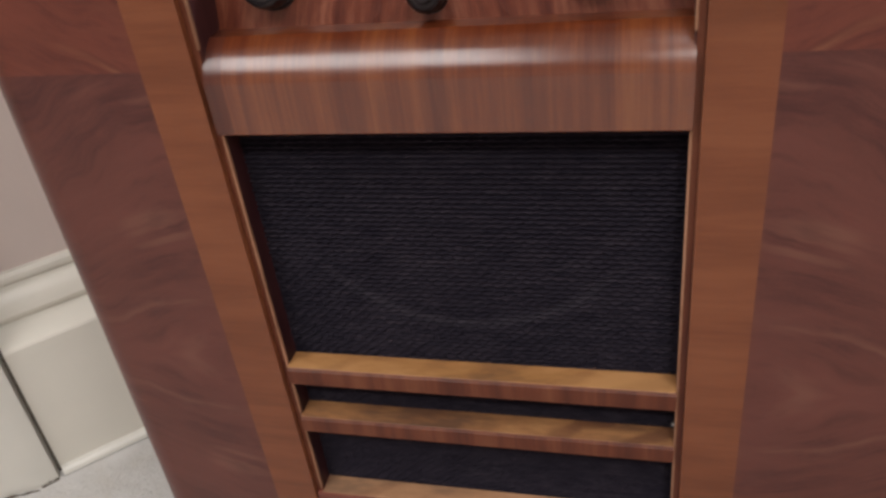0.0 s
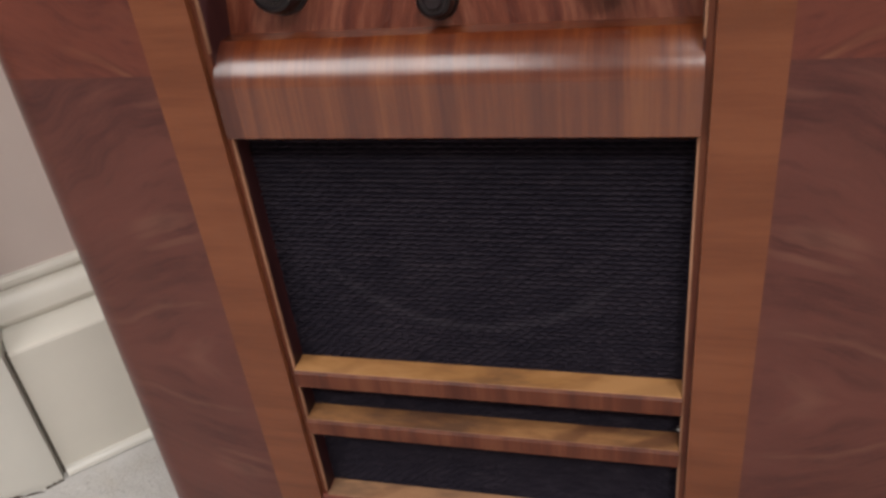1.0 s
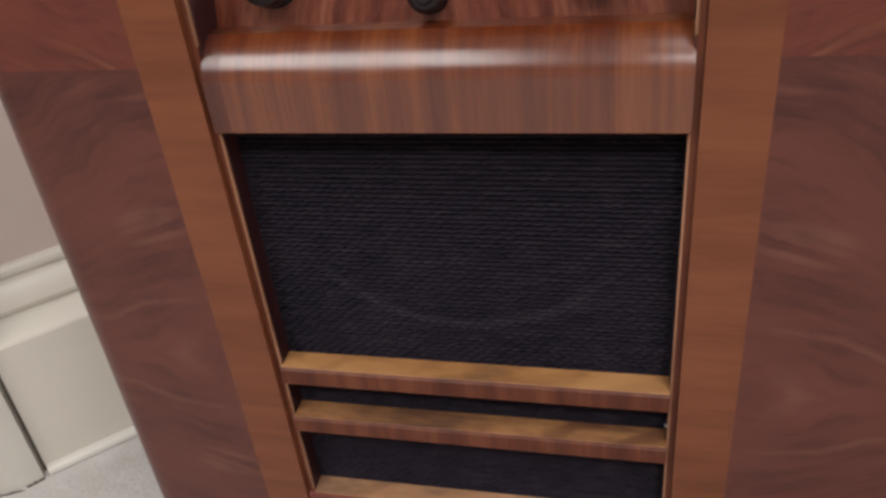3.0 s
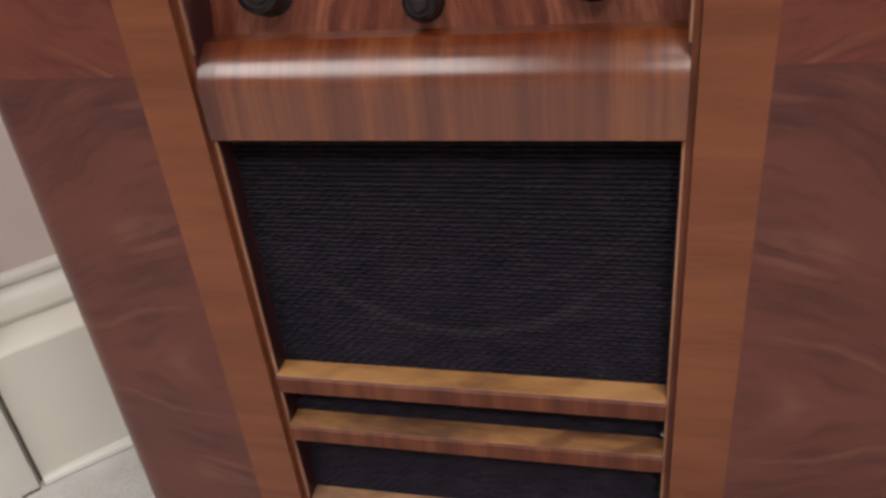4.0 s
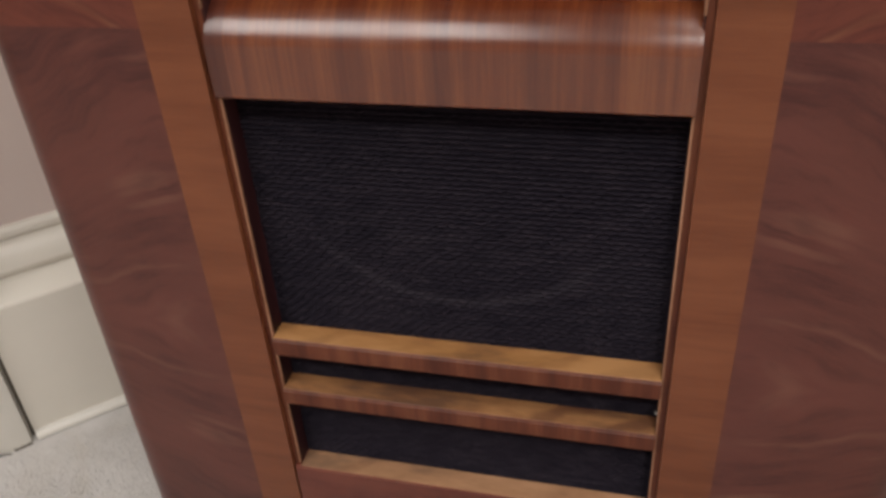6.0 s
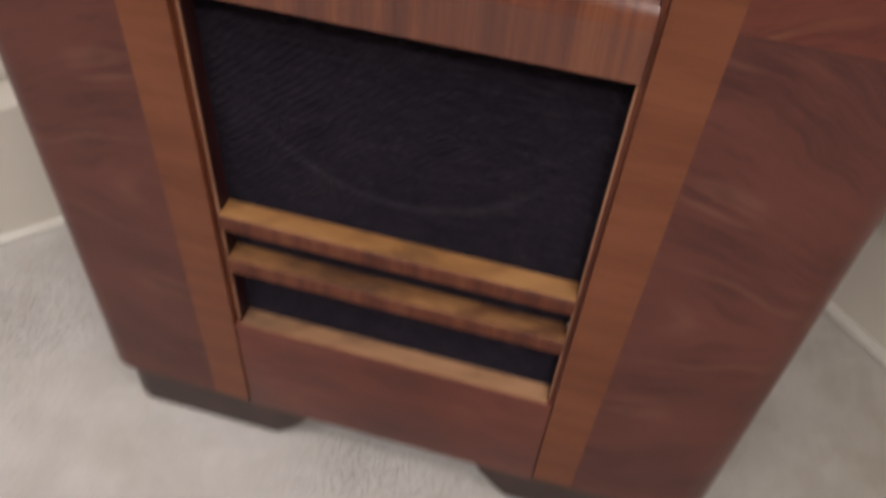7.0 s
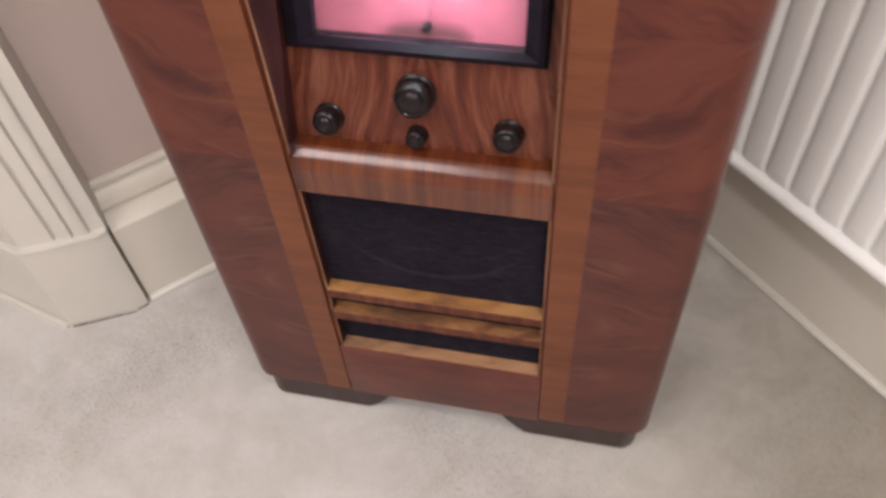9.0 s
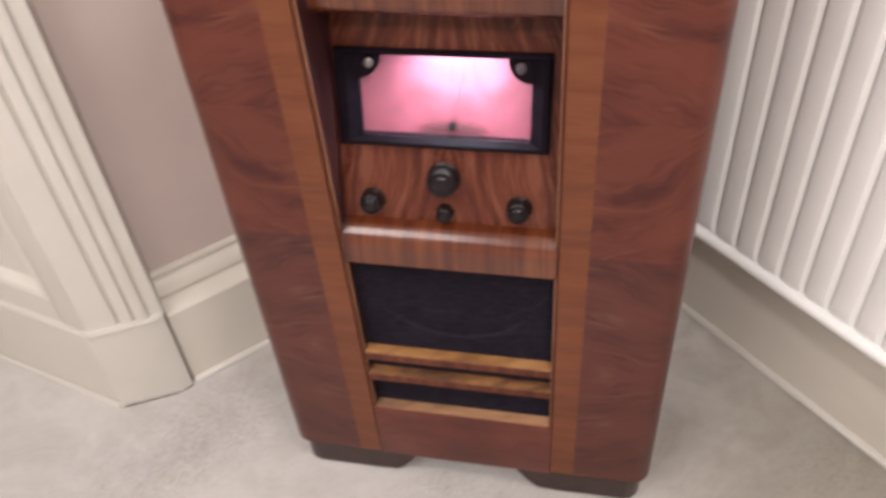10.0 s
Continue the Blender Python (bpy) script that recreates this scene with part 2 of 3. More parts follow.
SCREW = plain("worn_nickel_screw", (0.30, 0.29, 0.28), 0.4, metal=1.0)
DULL_SCREW = plain("tarnished_screw", (0.10, 0.085, 0.095), 0.45, metal=0.6)
DIAL = plain("pink_dial_paper", (0.29, 0.071, 0.115), 0.6, mottle=0.26, scale=45)
NEEDLE = plain("dark_needle", (0.10, 0.024, 0.040), 0.5)
# Three pinks, dark to pale, for the shadow painted round the needle hub.
HUB_SHADE = plain("hub_shade_pink", (0.095, 0.022, 0.036), 0.7)
HUB_SHADE_MID = plain("hub_shade_pink_middle", (0.165, 0.037, 0.062), 0.7)
HUB_SHADE_EDGE = plain("hub_shade_pink_edge", (0.24, 0.053, 0.089), 0.7)
PIPE = plain("white_pipe_paint", (0.72, 0.69, 0.65), 0.35, mottle=0.05)


def carpet_material():
    """Plush pile: pale grey, trodden in soft patches, with old brownish marks and, by the radiator, a large patch of
    soiling and painted shade.
    """
    m, n, l, bsdf = material("pale_grey_carpet")
    at = n.new("ShaderNodeTexCoord")
    big, mark, mid, tuft = (n.new("ShaderNodeTexNoise") for _ in range(4))
    set_in(big, Scale=6.0, Detail=4.0, Roughness=0.6, Distortion=1.2)
    set_in(mark, Scale=9.0, Detail=4.0, Roughness=0.6, Distortion=0.8)
    set_in(mid, Scale=32.0, Detail=4.0, Roughness=0.65)
    set_in(tuft, Scale=330.0, Detail=3.0, Roughness=0.7)
    for t in (big, mark, mid, tuft):
        l.new(at.outputs["Object"], t.inputs["Vector"])
    a = ramp(n, [(0.36, (0.53, 0.515, 0.487)), (0.60, (0.60, 0.588, 0.565))])
    l.new(big.outputs["Fac"], a.inputs[0])
    brown = ramp(n, [(0.52, (1.0, 1.0, 1.0)), (0.70, (0.95, 0.93, 0.895))])
    l.new(mark.outputs["Fac"], brown.inputs[0])
    b = ramp(n, [(0.3, (0.92, 0.92, 0.92)), (0.7, (1.0, 1.0, 1.0))])
    l.new(mid.outputs["Fac"], b.inputs[0])
    c = ramp(n, [(0.3, (0.92, 0.92, 0.92)), (0.7, (1.0, 1.0, 1.0))])
    l.new(tuft.outputs["Fac"], c.inputs[0])
    # Brown soiling near the radiator, deepened to hold the floor's shade there.
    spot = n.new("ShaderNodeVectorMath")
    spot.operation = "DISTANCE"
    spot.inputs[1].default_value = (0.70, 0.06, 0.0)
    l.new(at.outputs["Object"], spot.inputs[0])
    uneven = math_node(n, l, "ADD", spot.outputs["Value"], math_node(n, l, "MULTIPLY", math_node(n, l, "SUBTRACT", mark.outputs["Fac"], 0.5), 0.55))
    soil_and_shade = ramp(n, [(0.20, (0.64, 0.61, 0.545)), (0.64, (1.0, 1.0, 1.0))])
    l.new(uneven, soil_and_shade.inputs[0])
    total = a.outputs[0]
    for layer in (brown, soil_and_shade, b, c):
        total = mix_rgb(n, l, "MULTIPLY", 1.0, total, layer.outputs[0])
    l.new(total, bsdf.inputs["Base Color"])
    set_in(bsdf, Roughness=0.95, Sheen_Weight=0.25)
    height = math_node(n, l, "ADD", math_node(n, l, "MULTIPLY", mid.outputs["Fac"], 0.6), math_node(n, l, "MULTIPLY", tuft.outputs["Fac"], 0.6))
    bp = n.new("ShaderNodeBump")
    set_in(bp, Strength=0.12, Distance=0.002)
    l.new(height, bp.inputs["Height"])
    l.new(bp.outputs[0], bsdf.inputs["Normal"])
    return m


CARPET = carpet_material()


def cloth_material():
    """Black woven grille cloth: dashes along each rib, and a paler ring where the loudspeaker's rim presses on it from
    behind.
    """
    m, n, l, bsdf = material("black_grille_cloth")
    at = n.new("ShaderNodeTexCoord")
    mp = n.new("ShaderNodeMapping")
    mp.inputs["Scale"].default_value = (0.3, 1.0, 1.6)
    l.new(at.outputs["Object"], mp.inputs["Vector"])
    nz, worn = n.new("ShaderNodeTexNoise"), n.new("ShaderNodeTexNoise")
    set_in(nz, Scale=190.0, Detail=3.0, Roughness=0.6)
    set_in(worn, Scale=14.0, Detail=3.0)
    l.new(mp.outputs[0], nz.inputs["Vector"])
    l.new(at.outputs["Object"], worn.inputs["Vector"])
    fac = math_node(n, l, "ADD", math_node(n, l, "MULTIPLY", nz.outputs["Fac"], 0.75), math_node(n, l, "MULTIPLY", worn.outputs["Fac"], 0.25))
    r = ramp(n, [(0.36, (0.0122, 0.0106, 0.0160)), (0.50, (0.0178, 0.0152, 0.0216)), (0.68, (0.0295, 0.0248, 0.0325))])
    l.new(fac, r.inputs[0])
    flat, away, up = n.new("ShaderNodeVectorMath"), n.new("ShaderNodeVectorMath"), n.new("ShaderNodeSeparateXYZ")
    flat.operation, away.operation = "MULTIPLY", "DISTANCE"
    flat.inputs[1].default_value = (1, 0, 1)
    away.inputs[1].default_value = (0, 0, 0.491)
    l.new(at.outputs["Object"], flat.inputs[0])
    l.new(flat.outputs[0], away.inputs[0])
    l.new(at.outputs["Object"], up.inputs[0])
    off = math_node(n, l, "MULTIPLY", math_node(n, l, "ABSOLUTE", math_node(n, l, "SUBTRACT", away.outputs["Value"], 0.129), 0.0), 100.0)
    band = ramp(n, [(0.12, (1, 1, 1)), (0.50, (0, 0, 0))])
    l.new(off, band.inputs[0])
    low = ramp(n, [(0.385, (1, 1, 1)), (0.425, (0, 0, 0))])
    l.new(up.outputs["Z"], low.inputs[0])
    press = math_node(n, l, "MULTIPLY", math_node(n, l, "MULTIPLY", band.outputs[0], low.outputs[0]), math_node(n, l, "MULTIPLY", nz.outputs["Fac"], 1.1))
    l.new(mix_rgb(n, l, "MIX", press, r.outputs[0], (0.035, 0.031, 0.039)), bsdf.inputs["Base Color"])
    set_in(bsdf, Roughness=0.8)
    bsdf.inputs["Specular IOR Level"].default_value = 0.03
    return m


CLOTH = cloth_material()


def glass_material():
    m, n, l, bsdf = material("dial_glass")
    set_in(bsdf, Roughness=0.02, IOR=1.45, Transmission_Weight=1.0, Base_Color=(0.97, 0.97, 0.97, 1))
    return m


GLASS = glass_material()


# ---- mesh helpers ----
def finish(name, bm, mat, parent=None, label="", smooth=True, m=None):
    bmesh.ops.recalc_face_normals(bm, faces=bm.faces)
    me = bpy.data.meshes.new(name)
    bm.to_mesh(me)
    bm.free()
    me.materials.append(mat)
    if smooth:
        me.shade_smooth()
        me.set_sharp_from_angle(angle=radians(26))
    ob = new(name, me)
    if parent:
        ob.parent = parent
    if m is not None:
        ob.matrix_local = m
    if label:
        ob["label"] = label
    return ob


def part(name, bm, mat, parent, label="", m=None):
    return finish(name, bm, mat, parent, label, m=m)


def thing(name, label, category, m=None, group="", kind=""):
    ob = new(name)
    if m is not None:
        ob.matrix_world = m
    return tagged(ob, label, category, group, kind)


def box(bm, x0, x1, y0, y1, z0, z1, bevel=0.0, segments=2):
    made = bmesh.ops.create_cube(bm, size=1.0)
    bmesh.ops.transform(bm, verts=made["verts"], matrix=Matrix.Translation(((x0 + x1) / 2, (y0 + y1) / 2, (z0 + z1) / 2)) @ Matrix.Diagonal((x1 - x0, y1 - y0, z1 - z0, 1)))
    if bevel:
        edges = list({e for v in made["verts"] for e in v.link_edges})
        bmesh.ops.bevel(bm, geom=edges, offset=bevel, segments=segments, affect="EDGES", profile=0.6)
    return bm


def boxed(*args, **kw):
    return box(bmesh.new(), *args, **kw)


def prism(points, axis, lo, hi, bm=None):
    """A closed outline pushed along an axis; the outline's two numbers are the other axes in order."""
    bm = bm or bmesh.new()
    def put(p, v):
        a = list(p)
        a.insert(axis, v)
        return bm.verts.new(a)
    low, high = [put(p, lo) for p in points], [put(p, hi) for p in points]
    k = len(points)
    bm.faces.new(low), bm.faces.new(high)
    for i in range(k):
        bm.faces.new((low[i], low[(i + 1) % k], high[(i + 1) % k], high[i]))
    return bm


def arc(cx, cy, r, a0, a1, steps, ry=None):
    return [(cx + r * math.cos(radians(a0 + (a1 - a0) * i / steps)), cy + (ry or r) * math.sin(radians(a0 + (a1 - a0) * i / steps))) for i in range(steps + 1)]


def lathe(bm, profile, steps=32, m=None):
    """A profile of (radius, height) turned round z."""
    rings = []
    for r, h in profile:
        rings.append([bm.verts.new((r * math.cos(2 * math.pi * i / steps), r * math.sin(2 * math.pi * i / steps), h)) for i in range(steps)])
    for a, b in zip(rings, rings[1:]):
        for i in range(steps):
            bm.faces.new((a[i], a[(i + 1) % steps], b[(i + 1) % steps], b[i]))
    bm.faces.new(rings[0]), bm.faces.new(rings[-1])
    if m is not None:
        bmesh.ops.transform(bm, verts=[v for r in rings for v in r], matrix=m)
    return bm


def wall_frame(x, y, degrees):
    """A frame on a wall: x along it, y into it, z up."""
    return pose(x, y, 0, 0, 0, degrees)


# ---- the room ----
LEFT, RIGHT = wall_frame(-0.5707, 0.1447, 45.0), wall_frame(0.364, 0.472, -45.1)
CEILING = 2.5


def structure(ob, label, category):
    return tagged(ob, label, category, kind="structure")


def floor_mesh():
    bm = bmesh.new()
    bmesh.ops.create_grid(bm, x_segments=150, y_segments=150, size=4.5)
    for v in bm.verts:
        v.co.z = 0.0012 * noise.noise(v.co * 9) + 0.0008 * noise.noise(v.co * 31)
    return bm


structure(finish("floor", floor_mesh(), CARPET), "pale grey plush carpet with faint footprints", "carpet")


def carpet_pile():
    """Short leaning tufts over the part of the carpet round the radio."""
    rng = np.random.default_rng(4)
    step = 0.0030
    gx, gy = np.meshgrid(np.arange(-1.15, 1.0, step), np.arange(-0.55, 0.95, step))
    px, py = (gx + rng.uniform(-0.5, 0.5, gx.shape) * step).ravel(), (gy + rng.uniform(-0.5, 0.5, gx.shape) * step).ravel()
    left, right = LEFT.inverted(), RIGHT.inverted()
    keep = (left[1][0] * px + left[1][1] * py + left[1][3] < -0.002) | (px < -0.57)
    keep &= (right[1][0] * px + right[1][1] * py + right[1][3] < -0.002) & ~((abs(px) < 0.27) & (py > 0.03) & (py < 0.3))
    keep &= ~((px < -0.565) & (py > 0.069 - 0.2583 * (px + 0.683) - 0.004) & (px < -0.683)) & ~((px >= -0.683) & (px < -0.565) & (py > 0.066 + 0.56 * (px + 0.683)))
    px, py = px[keep], py[keep]
    k = len(px)
    lean_x, lean_y = 0.0016 * np.sin(px * 9 + 2 * np.sin(py * 7)), 0.0016 * np.cos(py * 8 + 2 * np.sin(px * 6))
    lean_x, lean_y = lean_x + rng.normal(0, 0.0006, k), lean_y + rng.normal(0, 0.0006, k)
    high, turn, wide = rng.uniform(0.0010, 0.0019, k), rng.uniform(0, 6.28, k), rng.uniform(0.0026, 0.0036, k)
    verts = np.zeros((k, 4, 3))
    for c in range(3):
        a = turn + c * 2.094
        verts[:, c] = np.stack([px + wide * np.cos(a), py + wide * np.sin(a), np.full(k, -0.001)], 1)
    verts[:, 3] = np.stack([px + lean_x, py + lean_y, high], 1)
    one = np.array([[0, 1, 3], [1, 2, 3], [2, 0, 3]])
    faces = (one[None] + 4 * np.arange(k)[:, None, None]).reshape(-1, 3)
    me = bpy.data.meshes.new("carpet_pile")
    me.from_pydata(verts.reshape(-1, 3).tolist(), [], faces.tolist())
    me.materials.append(CARPET)
    me.shade_smooth()
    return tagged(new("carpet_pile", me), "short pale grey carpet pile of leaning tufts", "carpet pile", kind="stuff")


carpet_pile()
corner_l = 0.90
structure(finish("wall_left", boxed(-0.03, corner_l + 0.2, 0.05, 0.17, 0, CEILING), WALL, m=LEFT), "taupe painted plaster wall beside the doorway", "wall")
structure(finish("wall_left_far", boxed(-3.6, -1.25, 0.05, 0.17, 0, CEILING), WALL, m=LEFT), "taupe painted plaster wall past the doorway", "wall")
structure(finish("wall_left_over", boxed(-1.25, -0.03, 0.05, 0.17, 2.12, CEILING), WALL, m=LEFT), "taupe painted plaster wall over the opening", "wall")
structure(finish("wall_right", boxed(-0.75, 3.6, 0.05, 0.17, 0, CEILING), WALL, m=RIGHT), "taupe painted plaster wall behind the radiator", "wall")
end_l, end_r = LEFT @ Vector((-3.6, 0, 0)), RIGHT @ Vector((3.6, 0, 0))
near_a, near_b = Vector((-1.1, -3.1, 0)), Vector((2.2, -3.1, 0))


def closing_wall(name, a, b):
    d = b - a
    m = wall_frame(a.x, a.y, math.degrees(math.atan2(d.y, d.x)))
    return structure(finish(name, boxed(-0.1, d.length + 0.1, -0.12, 0, 0, CEILING), WALL, m=m), "plain taupe painted plaster wall", "wall")


closing_wall("wall_near_left", end_l, near_a)
closing_wall("wall_near", near_a, near_b)
closing_wall("wall_near_right", near_b, end_r)
structure(finish("ceiling", boxed(-4.5, 4.5, -5.4, 2.0, CEILING, CEILING + 0.1), CEIL), "plain white painted ceiling", "ceiling")

SKIRT = [(0.05, 0.0), (0.0, 0.0), (0.0, 0.1835), (0.0015, 0.1865), (0.024, 0.1985), (0.028, 0.2005), (0.0325, 0.2010), (0.0325, 0.2045), (0.029, 0.2060), (0.0275, 0.2110), (0.0300, 0.2220),
         (0.0380, 0.2345), (0.0420, 0.2375), (0.0470, 0.2385), (0.0470, 0.2420), (0.0430, 0.2435), (0.0430, 0.2500), (0.0455, 0.2545), (0.05, 0.2557)]


def skirting(name, frame_m, lo, hi, mat, label):
    ob = finish(name, prism(SKIRT, 0, lo, hi), mat, m=frame_m)
    return structure(ob, label, "skirting board")


sk_l = skirting("baseboard_left", LEFT, 0.003, corner_l - 0.02, SATIN, "tall moulded skirting board in pale grey paint")
sk_r = skirting("baseboard_right", RIGHT, -0.42, 3.55, SATIN, "tall skirting board in shade under the radiator")
QUAD = [(0.0, 0.0)] + arc(0.0, 0.0, 0.0095, 180, 90, 5)
part("floor_bead", prism([(a, b + 0.002) for a, b in QUAD], 0, 0.004, corner_l - 0.03), GLOSS, sk_l)
part("floor_bead", prism([(a, b + 0.002) for a, b in QUAD], 0, -0.42, 3.5), GLOSS, sk_r)

# the panelled opening on the left: plinth, fluted architrave and lining
A, B, C = Vector((-0.5665, 0.1365)), Vector((-0.580, 0.1205)), Vector((-0.683, 0.069))
U = Vector((-0.968, 0.25))
IN = Vector((-0.25, -0.968))
E = C + 0.95 * U
opening = structure(new("door_frame"), "cream gloss panelled door lining with fluted architrave", "door frame")


def outline(points, lo, hi, chamfer=0.0):
    bm = prism([tuple(p) for p in points], 2, lo, hi)
    if chamfer:
        edges = [e for e in bm.edges if all(abs(v.co.z - hi) < 1e-6 for v in e.verts)]
        bmesh.ops.bevel(bm, geom=edges, offset=chamfer, segments=2, affect="EDGES")
    return bm


back = Vector((-0.06, 0.09))
part("plinth_block", outline([A, B, B + (C - B) * 0.72 + Vector((0.001, -0.0022)), C, C + back * 1.5, A + back * 1.2], 0.0, 0.203, 0.004), GLOSS, opening)
part("base_rail", outline([C, E, E - IN * 0.06, C - IN * 0.06], 0.0, 0.203, 0.004), GLOSS, opening)
part("floor_bead", outline([C + IN * 0.009, E + IN * 0.009, E, C], 0.0, 0.010, 0.003), GLOSS, opening)
def ragged_gap(a, b, steps, seed):
    """The dark, uneven line where the carpet meets the foot of the moulding."""
    bm = bmesh.new()
    out = Vector(((b - a).y, -(b - a).x)).normalized()
    if out.y > 0:
        out = -out
    lines = [[], []]
    for i in range(steps + 1):
        p = a + (b - a) * i / steps
        h = 0.0035 + 0.0035 * noise.noise((i * 0.55, seed, 0.3)) if 0 < i < steps else 0.001
        for k, (q, z) in enumerate(((p + out * 0.0015, 0.0), (p + out * 0.0012, max(0.0008, h)))):
            lines[k].append(bm.verts.new((q.x, q.y, z)))
    for i in range(steps):
        bm.faces.new((lines[0][i], lines[0][i + 1], lines[1][i + 1], lines[1][i]))
    return bm


out_cb, out_ba = Vector(((B - C).y, -(B - C).x)).normalized() * 0.003, Vector(((A - B).y, -(A - B).x)).normalized() * 0.003
part("plinth_cap", outline([A + out_ba, B + (out_cb + out_ba) * 0.6, B + (C - B) * 0.72 + Vector((0.001, -0.0022)) + out_cb, C + (out_cb + IN * 0.003) * 0.6, C + back * 0.6, A + back * 0.4], 0.1985, 0.2062, 0.0018), GLOSS, opening)
part("rail_cap", outline([C + IN * 0.003, E + IN * 0.003, E - IN * 0.004, C - IN * 0.004], 0.1985, 0.2062, 0.0018), GLOSS, opening)
part("floor_gap", ragged_gap(C + Vector((0.004, -0.0025)), B + Vector((0.001, -0.003)), 22, 1.0), CRACK, opening)
part("floor_gap", ragged_gap(B, A, 16, 5.0), CRACK, opening)
part("dark_joint", boxed(-0.0015, 0.0035, 0.004, 0.03, 0.0, 0.186), CRACK, opening, m=LEFT)


def architrave_outline():
    along = (B - C)
    out = Vector((along.y, -along.x)).normalized()
    steps = [(0.02, -0.008), (0.04, -0.006), (0.48, -0.006), (0.50, -0.013), (0.525, -0.013), (0.545, -0.007), (0.56, -0.004), (0.73, -0.003), (0.745, -0.010), (0.765, -0.010), (0.785, -0.003), (0.90, -0.002), (0.95, -0.004), (0.98, -0.010)]
    pts = [C + along * f + out * o for f, o in steps]
    return pts + [A + Vector((-0.002, 0.004)), A + back * 1.1, C + back * 1.4]


part("architrave", outline(architrave_outline(), 0.2, 2.15), GLOSS, opening, "fluted cream gloss architrave")


def lining():
    m = wall_frame(C.x, C.y, math.degrees(math.atan2(U.y, U.x)))
    def slab(x0, x1, z0, z1, y0, y1, bevel=0.0):
        return boxed(x0, x1, y0, y1, z0, z1, bevel=bevel)
    part("stile", slab(0.008, 0.062, 0.2, 2.12, -0.05, -0.008, 0.002), GLOSS, opening, m=m)
    part("stile", slab(0.43, 0.50, 0.2, 2.12, -0.05, -0.008, 0.002), GLOSS, opening, m=m)
    part("bottom_rail", slab(0.062, 0.43, 0.2, 0.262, -0.05, -0.009), GLOSS, opening, m=m)
    part("panel_field", slab(0.06, 0.44, 0.25, 2.1, -0.05, -0.026), GLOSS, opening, m=m)
    prof = [(0.0, -0.026), (0.0, -0.009), (0.006, -0.006), (0.014, -0.010), (0.022, -0.022), (0.024, -0.026)]
    part("panel_moulding", prism([(y, z + 0.262) for z, y in prof], 0, 0.062, 0.43), GLOSS, opening, m=m)
    part("panel_moulding", prism([(x + 0.062, y) for x, y in prof], 2, 0.262, 2.1), GLOSS, opening, m=m)
    part("outer_lining", slab(0.50, 0.95, 0.2, 2.12, -0.05, -0.008), GLOSS, opening, m=m)


lining()
far_close = wall_frame(E.x, E.y, 45.0)
structure(finish("wall_opening_back", boxed(-1.4, 0.2, 0.0, 0.1, 0, CEILING), WALL, m=far_close), "plain wall closing the opening", "wall")
structure(finish("wall_opening_side", boxed(-1.35, -1.25, 0.05, 1.0, 0, CEILING), WALL, m=LEFT), "plain side wall of the opening", "wall")


# ---- radiator ----
def flute(u, z, pitch, z0, z1):
    """How far the radiator's sheet swells towards the room."""
    d = abs((u / pitch) % 1.0 - 0.5)
    f = min(1.0, max(0.0, (0.485 - d) / 0.12))
    c = f * f * (3 - 2 * f)
    crown = 0.0030 * (1 - (d / 0.5) ** 2)
    ends = min(1.0, max(0.0, (z - z0) / 0.022)) * min(1.0, max(0.0, (z1 - z) / 0.022))
    return (0.0050 * c + crown) * math.sqrt(ends) if ends > 0 else 0.0


